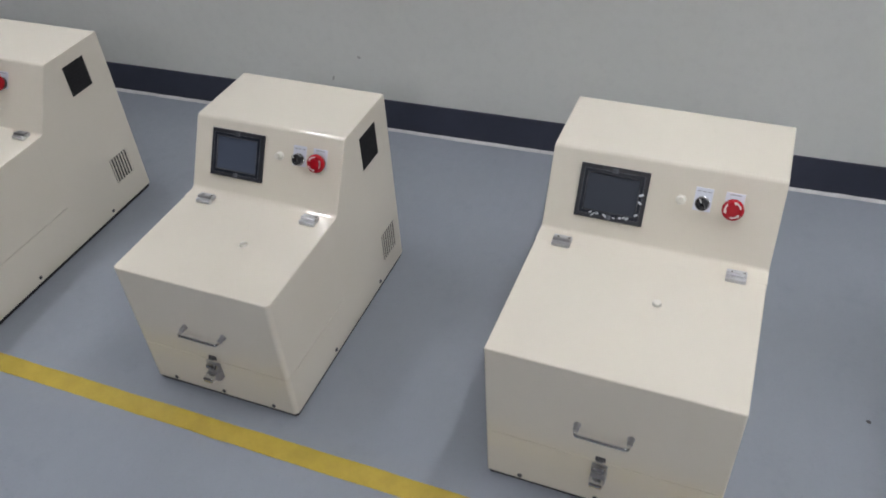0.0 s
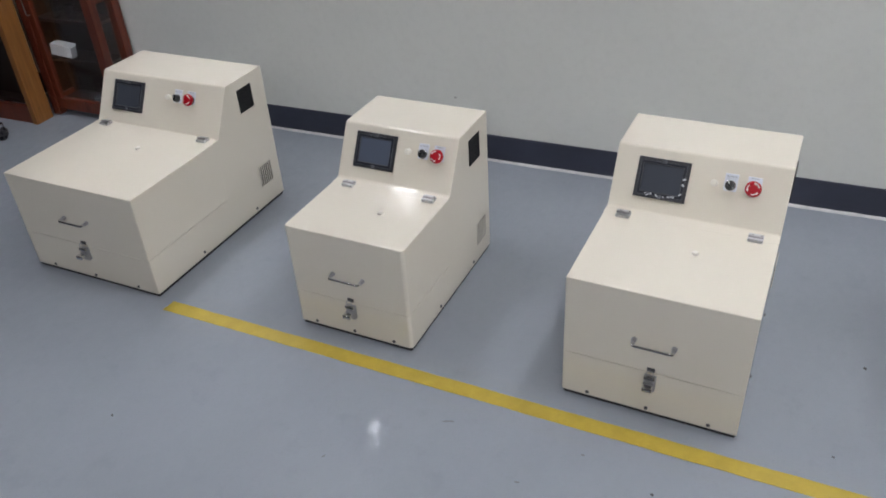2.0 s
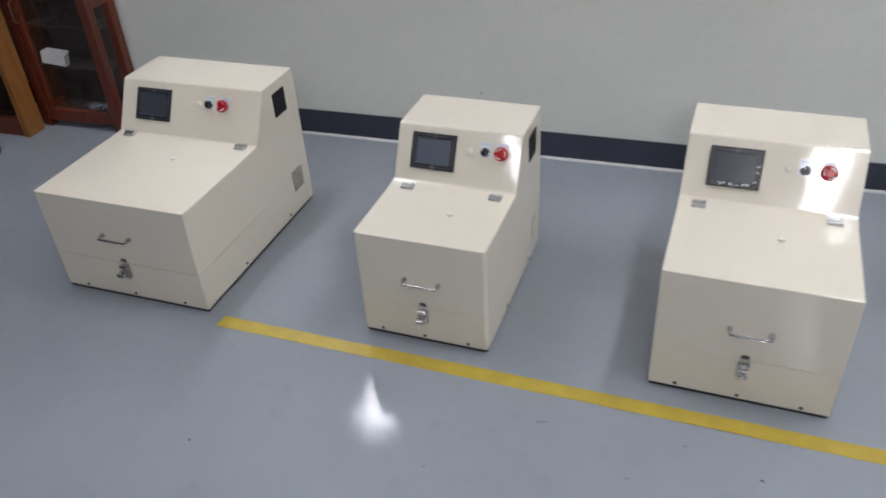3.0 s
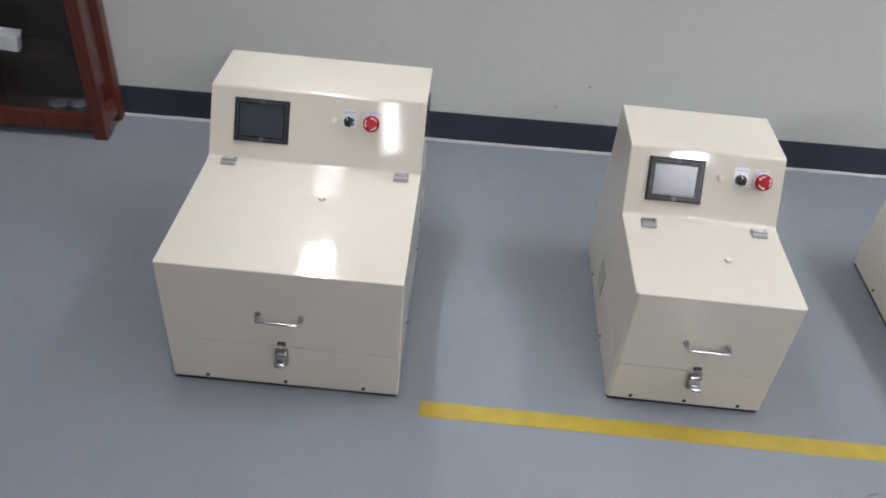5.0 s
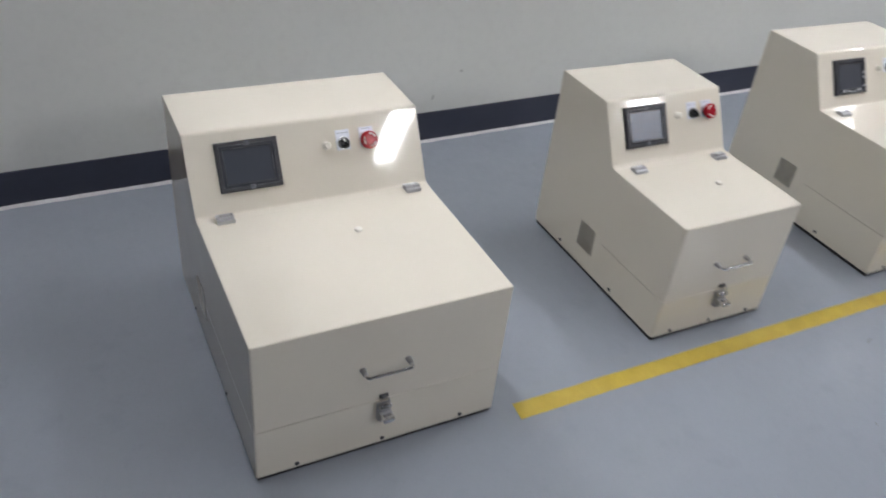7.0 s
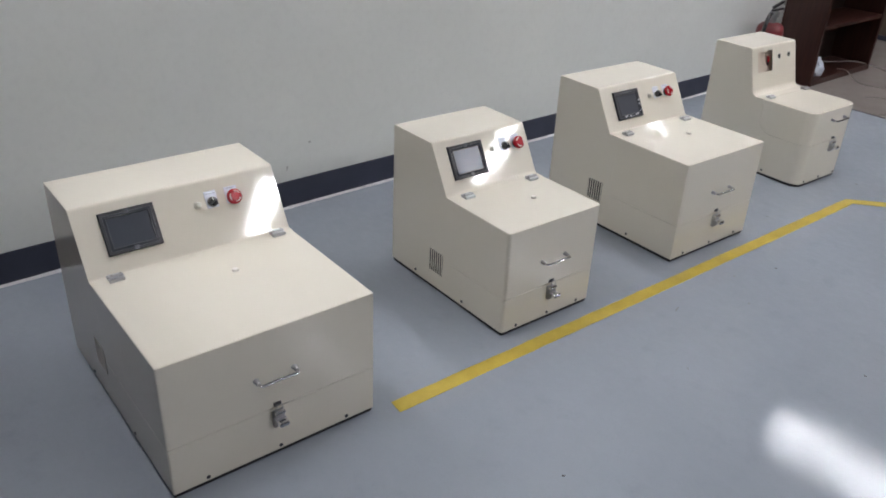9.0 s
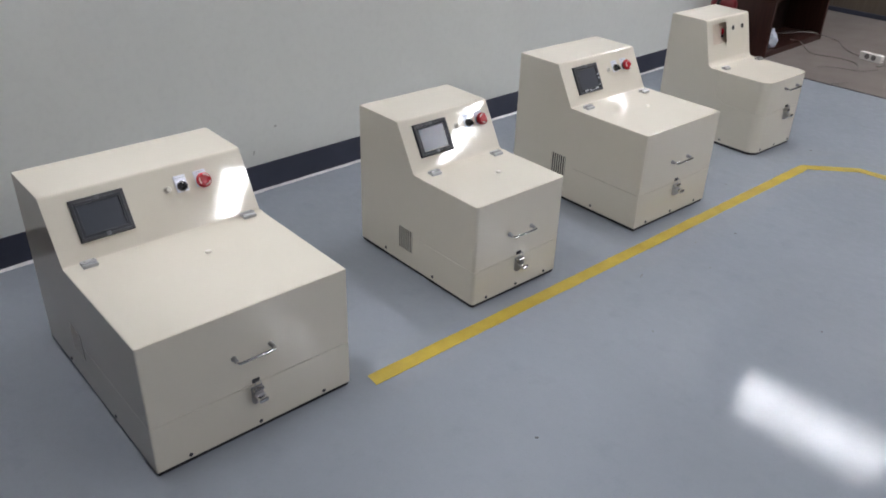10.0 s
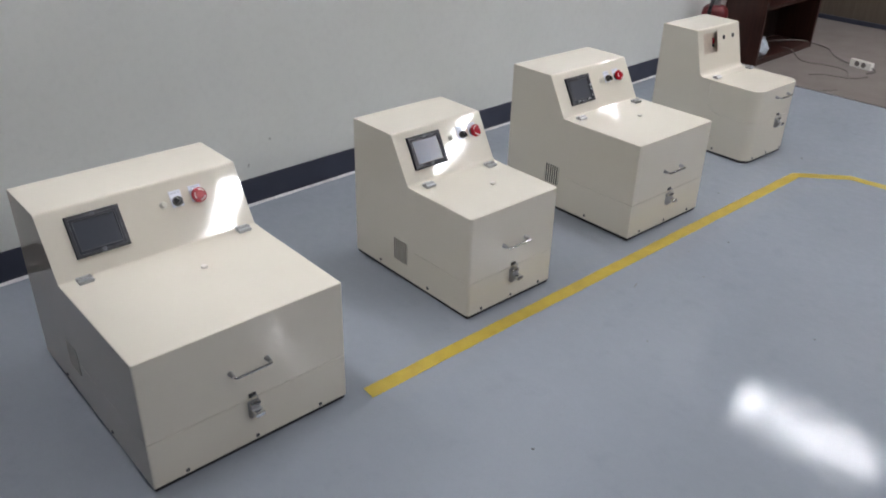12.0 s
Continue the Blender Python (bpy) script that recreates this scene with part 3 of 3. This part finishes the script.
        part("inner_block", box(-0.03, -0.02, 0.112, 0.126, -0.02, -0.013, 0.002), BLACK, slope)
    return ob


machine("wide cream steel machine with touch screen and closed cover", -0.935, -0.036, -0.024, 0.522, 0.351, 0.409, 0.495, 0.502, 0.688, 0.137, 0.387, 0.0045, 0.008,
        (-0.135, 0.096), 0.077, 0.038, 0.132, 0.4, 0.113, (0.042, 0.273), -0.003, (-0.205, 0.215), (0.425, 0.135), (0.61, 0.125), (0.579, 0.427))
machine("narrow cream steel machine with rounded edges beside the tape", 0.0, 0.0, math.radians(-1.85), 0.368, 0.339, 0.2857, 0.3683, 0.485, 0.563, 0.124, 0.253, 0.011, 0.016,
        (-0.071, 0.093), 0.082, 0.034, 0.131, 1.5, 0.108, (0.04, 0.144), 0.002, (-0.126, 0.135), (0.324, 0.102), (0.499, 0.105), (0.462, 0.408), handle_z=0.211)
machine("medium-wide cream steel machine with filmed touch screen", 0.828, -0.018, -0.038, 0.433, 0.366, 0.3475, 0.4295, 0.511, 0.62, 0.14, 0.308, 0.004, 0.008,
        (-0.09, 0.088), 0.077, 0.038, 0.132, 2.4, 0.101, (0.04, 0.198), 0.002, (-0.164, 0.162), (0.382, 0.136), (0.546, 0.13), (0.512, 0.432))
machine("small unfinished cream machine with an empty screen cut-out", 1.784, 0.067, -0.047, 0.333, 0.330, 0.298, 0.351, 0.525, 0.531, 0.188, 0.238, 0.045, 0.028,
        None, 0, 0, 0, 0, 0, None, 0.03, (-0.122, 0.145), None, None, None, fitted=False, handle_z=0.284)

# ---- west end: wooden cabinets and chair ----


def glazed_cabinet():
    x0, x1, y0, y1, h = -2.124, -1.703, 0.943, 1.113, 1.75
    ob = thing("display_cabinet", "glazed red-stained wooden display cabinet against the wall", "cabinet", pose(0, 0, 0))
    t = 0.042
    for x in (x0, x1 - t):
        for y in (y0, y1 - t):
            # the rear left post is red wood too, coloured as if in shade
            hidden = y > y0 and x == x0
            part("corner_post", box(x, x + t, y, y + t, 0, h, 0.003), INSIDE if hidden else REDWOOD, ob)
    zs = (0.03, h - 0.07)
    for z in zs:
        part("front_rail", box(x0 + t, x1 - t, y0 + 0.003, y0 + 0.03, z, z + 0.055, 0.003), REDWOOD, ob)
        for x in (x0 + 0.003, x1 - 0.033):
            part("side_rail", box(x, x + 0.03, y0 + t, y1 - t, z, z + 0.055, 0.003), REDWOOD, ob)
    part("side_rail", box(x1 - 0.033, x1 - 0.003, y0 + t, y1 - t, 0.53, 0.582, 0.003), REDWOOD, ob)
    # inner boards and shelves take the same shade-darkened colour
    part("side_board", box(x0 + 0.012, x0 + 0.022, y0 + t, y1 - t, 0.085, h - 0.07), INSIDE, ob, "solid side board, coloured dark for the cabinet's inner shade")
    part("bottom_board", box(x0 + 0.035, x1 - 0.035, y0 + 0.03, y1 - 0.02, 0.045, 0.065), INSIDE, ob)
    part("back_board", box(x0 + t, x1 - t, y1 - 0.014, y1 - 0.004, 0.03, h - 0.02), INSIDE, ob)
    part("top_board", box(x0 - 0.01, x1 + 0.01, y0 - 0.012, y1, h, h + 0.025, 0.004), REDWOOD, ob)
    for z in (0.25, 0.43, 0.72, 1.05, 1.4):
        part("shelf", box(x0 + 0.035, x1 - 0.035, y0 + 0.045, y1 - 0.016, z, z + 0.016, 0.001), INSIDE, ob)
    part("door_stile", box(x0 + t, x0 + t + 0.034, y0 + 0.003, y0 + 0.028, 0.085, h - 0.07, 0.003), REDWOOD, ob)
    grip = [(x0 + 0.058, y0 + 0.004, 0.47), (x0 + 0.058, y0 - 0.012, 0.474), (x0 + 0.058, y0 - 0.015, 0.49), (x0 + 0.058, y0 - 0.015, 0.54), (x0 + 0.058, y0 - 0.012, 0.556), (x0 + 0.058, y0 + 0.004, 0.56)]
    part("door_handle", tube(spline(grip, 4), 0.0022, 8), STEEL, ob, "thin steel door handle")
    p1 = part("front_pane", box(x0 + t + 0.034, x1 - t, y0 + 0.014, y0 + 0.018, 0.085, h - 0.07), GLASS, ob)
    p2 = part("side_pane", box(x1 - 0.02, x1 - 0.016, y0 + t, y1 - t, 0.085, h - 0.07), GLASS, ob)
    for q in (p1, p2):
        q.visible_shadow = False


def shelf_contents():
    m = pose(-1.995, 1.0, 0.268, 0, 0, 6)
    c = thing("paper_carton", "crumpled white paper carton on the cabinet shelf", "carton", m)
    part("carton_body", box(-0.054, 0.056, -0.018, 0.018, 0, 0.052, 0.003, m=pose(-0.004, 0, 0.009, 0, 9)), PAPER, c)
    part("carton_flap", box(-0.04, 0.06, -0.004, 0.03, 0.0525, 0.0545, 0.0008, m=pose(-0.004, 0, 0.009, 14, 9, 4)), PAPER, c)
    for x, r, h in ((-1.80, 0.026, 0.03), (-1.87, 0.03, 0.024), (-1.76, 0.018, 0.05)):
        d = thing("glass_dish", "small pale glass dish on the cabinet's floor", "dish", pose(x, 1.01, 0.065), "dishes in the cabinet")
        part("bowl", cyl(r * 0.7, h, 20, r2=r, bevel=0.002), DISH, d)
    for x, h in ((-1.99, 0.085), (-1.9, 0.06), (-1.77, 0.075)):
        d = thing("glass_tumbler", "dim clear glass tumbler on the cabinet shelf", "tumbler", pose(x, 1.02, 0.446), "tumblers in the cabinet")
        part("cup", join(cyl(0.018, h, 20, r2=0.022)), GLASS, d)


def orange_cabinet():
    ob = thing("wooden_bookcase", "orange pine bookcase with a dark interior", "bookcase", pose(0, 0, 0))
    x0, x1, y0, y1, h = -3.0, -2.1, 0.82, 0.915, 1.7
    part("side_panel", box(x1 - 0.03, x1, y0, y1, 0, h, 0.003), ORANGEWOOD, ob)
    part("side_panel", box(x0, x0 + 0.03, y0, y1, 0, h, 0.003), ORANGEWOOD, ob)
    part("plinth", box(x0 + 0.03, x1 - 0.03, y0 + 0.008, y0 + 0.026, 0, 0.085, 0.002), REDWOOD, ob)
    part("back_panel", box(x0 + 0.03, x1 - 0.03, y1 - 0.012, y1 - 0.002, 0.085, h - 0.02), INSIDE, ob)
    for z in (0.085, 0.42, 0.78, 1.12, 1.45):
        part("shelf", box(x0 + 0.03, x1 - 0.03, y0 + 0.03, y1 - 0.013, z, z + 0.018, 0.001), INSIDE, ob)
    part("top", box(x0 - 0.01, x1 + 0.01, y0 - 0.01, y1, h, h + 0.025, 0.003), ORANGEWOOD, ob)
    part("screw_hole", cyl(0.004, 0.001, 12, pose(x1 - 0.001, 0.853, 0.07, 0, 90)), INSIDE, ob)


def swivel_chair():
    c = Vector((-2.42, 0.62, 0))
    ob = thing("swivel_chair", "black swivel chair on a chromed five-star base", "chair", pose(*c, 0, 0, 8))
    part("hub", cyl(0.04, 0.09, 20, Matrix.Translation((0, 0, 0.065)), bevel=0.006), CHROME, ob)
    part("gas_column", cyl(0.025, 0.27, 16, Matrix.Translation((0, 0, 0.13))), BLACK, ob)
    part("seat", box(-0.21, 0.2, -0.21, 0.21, 0.4, 0.47, 0.03, 4), BLACK, ob)
    part("backrest", box(-0.25, -0.2, -0.2, 0.2, 0.58, 0.95, 0.02, 4), BLACK, ob)
    part("back_bracket", tube(spline([(-0.1, 0, 0.405), (-0.22, 0, 0.43), (-0.245, 0, 0.6)]), 0.014, 10), BLACK, ob)
    for k in range(5):
        q = pose(0, 0, 0, 0, 0, 72 * k)
        leg = part("base_leg", box(0.03, 0.3, -0.014, 0.014, 0.062, 0.088, 0.006, 3, q @ pose(0, 0, 0, 0, 2)), CHROME, ob, "chromed base leg")
        at = q @ Vector((0.285, 0, 0))
        for s in (-1, 1):
            part("caster_wheel", cyl(0.026, 0.018, 24, Matrix.Translation((at.x, at.y, 0.026)) @ pose(0, 0, 0, 0, 0, 72 * k + 35) @ pose(0, s * 0.012, 0, 90) @ Matrix.Translation((0, 0, -0.009)), bevel=0.004), BLACK, leg, "black caster wheel")
        part("caster_hood", cyl(0.02, 0.03, 16, Matrix.Translation((at.x, at.y, 0.035)), bevel=0.006), BLACK, leg)


glazed_cabinet()
shelf_contents()
orange_cabinet()
swivel_chair()

# ---- east end ----


def brown_bookcase():
    ob = thing("open_bookcase", "dark brown open wooden bookcase on the laminate", "bookcase", pose(0, 0, 0))
    x0, x1, y0, y1, h = 3.16, 3.93, 0.845, 1.115, 1.6
    t = 0.022
    part("side_panel", box(x0, x0 + t, y0, y1, 0, h, 0.002), BROWN, ob)
    part("side_panel", box(x1 - t, x1, y0, y1, 0, h, 0.002), BROWN, ob)
    part("bottom_shelf", box(x0 + t, x1 - t, y0 + 0.002, y1 - 0.012, 0.0, 0.035, 0.002), BROWN, ob)
    part("back_panel", box(x0 + t, x1 - t, y1 - 0.01, y1 - 0.002, 0.035, h), INSIDE, ob)
    for z in (0.335, 0.68, 1.03, 1.35):
        part("shelf", box(x0 + t, x1 - t, y0 + 0.002, y1 - 0.012, z, z + 0.022, 0.002), BROWN, ob)
    part("top_board", box(x0 - 0.008, x1 + 0.008, y0 - 0.008, y1, h, h + 0.025, 0.003), BROWN, ob)


def bag():
    bm = bmesh.new()
    bmesh.ops.create_icosphere(bm, subdivisions=3, radius=1)
    for v in bm.verts:
        n = noise.noise(v.co * 2.3) * 0.3 + noise.noise(v.co * 5.1) * 0.16
        s = 1 + n
        top = max(0.0, v.co.z)
        v.co = Vector((v.co.x * 0.06 * s * (1 - 0.5 * top), v.co.y * 0.06 * s * (1 - 0.5 * top), max(0.0, 0.055 + v.co.z * 0.075 * s)))
    single("plastic_bag", bm, BAG, "crumpled pale blue-white plastic bag on the bookcase floor", "bag", m=pose(3.315, 0.92, 0.035, 0, 0, 20) @ Matrix.Diagonal((1.15, 1.0, 0.95, 1)))


def extinguisher():
    ob = thing("fire_extinguisher", "red fire extinguisher standing by the wall", "fire extinguisher", pose(2.80, 0.985, 0))
    part("cylinder", cyl(0.075, 0.4, 28, bevel=0.045), EXT_RED, ob)
    part("neck", cyl(0.022, 0.045, 16, Matrix.Translation((0, 0, 0.395))), STEEL, ob)
    part("valve", join(box(-0.022, 0.022, -0.016, 0.016, 0.43, 0.462, 0.004), cyl(0.014, 0.012, 16, Matrix.Translation((0.0, -0.016, 0.446)) @ pose(0, 0, 0, 90))), STEEL, ob)
    part("carry_handle", box(-0.02, 0.09, -0.01, 0.01, 0.46, 0.472, 0.004), BLACK, ob)
    part("squeeze_lever", box(-0.02, 0.085, -0.009, 0.009, -0.006, 0.006, 0.003, m=pose(0, 0, 0.486, 0, -14, 0)), BLACK, ob)
    part("hose", tube(spline([(-0.02, 0, 0.446), (-0.06, -0.01, 0.442), (-0.096, -0.015, 0.37), (-0.09, -0.012, 0.22), (-0.086, -0.01, 0.1)]), 0.011, 10), BLACK, ob)
    part("label_sheet", cyl(0.0754, 0.12, 28, Matrix.Translation((0, 0, 0.1))), PAPER, ob)


def power_strip():
    ob = thing("power_strip", "white two-socket power strip on its edge on the laminate", "power strip", pose(3.664, 0.4, 0, 0, 0, 78))
    part("housing", box(-0.072, 0.072, -0.018, 0.018, 0, 0.047, 0.005, 3), WHITE, ob)
    for x in (-0.022, 0.022):
        s = part("socket", cyl(0.0165, 0.002, 24, Matrix.Translation((x, 0.0165, 0.025)) @ pose(0, 0, 0, -90)), CABLE, ob, "round grey socket face")
        for d in (-0.007, 0.007):
            part("pin_hole", cyl(0.003, 0.001, 10, Matrix.Translation((x + d, 0.0182, 0.025)) @ pose(0, 0, 0, -90)), BLACK, s)


def cable(label, pts, r=0.0045):
    single("power_cable", tube(spline([(x, y, r + z) for x, y, z in pts]), r, 8), CABLE, label, "cable")


brown_bookcase()
bag()
extinguisher()
power_strip()
cable("dark grey power cable from the bookcase to the strip", [(3.62, 1.06, 0.037), (3.75, 0.98, 0.04), (3.85, 0.9, 0.045), (3.94, 0.835, 0.02), (3.965, 0.74, 0), (3.84, 0.653, 0), (3.758, 0.574, 0), (3.685, 0.487, 0.006), (3.681, 0.47, 0.016)])
cable("short dark cable end beside the power strip", [(3.648, 0.33, 0.014), (3.63, 0.3, 0.003), (3.585, 0.305, 0), (3.55, 0.32, 0)], 0.004)
cable("thin grey cable curled on the laminate floor", [(3.6, 0.9, 0.036), (3.6, 0.835, 0.034), (3.54, 0.74, 0), (3.513, 0.665, 0), (3.54, 0.587, 0), (3.544, 0.505, 0), (3.521, 0.437, 0), (3.453, 0.389, 0), (3.348, 0.357, 0)], 0.0035)
cable("thin pale cable lying on the laminate floor", [(3.25, 0.542, 0), (3.322, 0.488, 0), (3.345, 0.407, 0), (3.381, 0.332, 0), (3.481, 0.285, 0)], 0.003)
cable("short pale cable end near the floor joint", [(2.985, 0.344, 0), (3.03, 0.31, 0), (3.073, 0.294, 0)], 0.003)

# ---- small marks and litter ----


def speck(x, y, r, seed):
    bm = bmesh.new()
    rng = random.Random(seed)
    bmesh.ops.create_icosphere(bm, subdivisions=1, radius=1)
    for v in bm.verts:
        v.co = Vector((v.co.x * r * rng.uniform(0.6, 1.5), v.co.y * r * rng.uniform(0.5, 1.1), max(0, v.co.z) * r * 0.5 * rng.uniform(0.7, 1.2)))
    single("floor_crumb", bm, DARKSTEEL, "tiny dark crumb of dirt on the floor", "crumb", "crumbs on the floor", m=pose(x, y, 0.0, 0, 0, rng.uniform(0, 360)))


for i, (x, y, r) in enumerate([(1.9, -0.056, 0.006), (0.893, -0.256, 0.005), (-0.455, -0.497, 0.005), (1.322, 0.337, 0.006), (1.257, -0.005, 0.004), (0.524, -0.747, 0.004)]):
    speck(x, y, r, i)


def blotch(name, x, z, rx, rz, seed, n=18):
    """A thin scuff on the wall."""
    bm = bmesh.new()
    rng = random.Random(seed)
    ring = [bm.verts.new((rx * rng.uniform(0.6, 1.1) * math.cos(6.2832 * k / n), 0, rz * rng.uniform(0.6, 1.1) * math.sin(6.2832 * k / n))) for k in range(n)]
    bm.faces.new(ring)
    single(name, bm, SMUDGE, "small grey scuff on the painted wall", "scuff", kind="structure", m=pose(x, WALL_Y - 0.0012, z, 0, 20, 0))


blotch("wall_scuff", -0.146, 0.245, 0.007, 0.006, 1)
blotch("wall_scuff", -0.246, 0.161, 0.004, 0.012, 2)


def smear(x, y, rx, ry, turn, mat, seed, n=16):
    """A thin dull mark on the floor."""
    bm = bmesh.new()
    rng = random.Random(seed)
    bm.faces.new([bm.verts.new((rx * rng.uniform(0.5, 1.15) * math.cos(6.2832 * k / n), ry * rng.uniform(0.5, 1.15) * math.sin(6.2832 * k / n), 0)) for k in range(n)])
    single("floor_smear", bm, mat, "faint dull smear on the epoxy floor", "smear", kind="structure", m=pose(x, y, 0.0009, 0, 0, turn))


SMEAR_DARK = mottled("dull_smear", (0.17, 0.175, 0.19), 0.5, 0.9, 1.1, 40, 120)
for i, (x, y, rx, ry, a) in enumerate([(0.379, -0.211, 0.017, 0.004, 20), (0.6, -0.33, 0.008, 0.004, 0), (0.14, -0.42, 0.006, 0.003, 60), (0.72, -0.2, 0.006, 0.004, 10)]):
    smear(x, y, rx, ry, a, SMEAR_DARK, i)
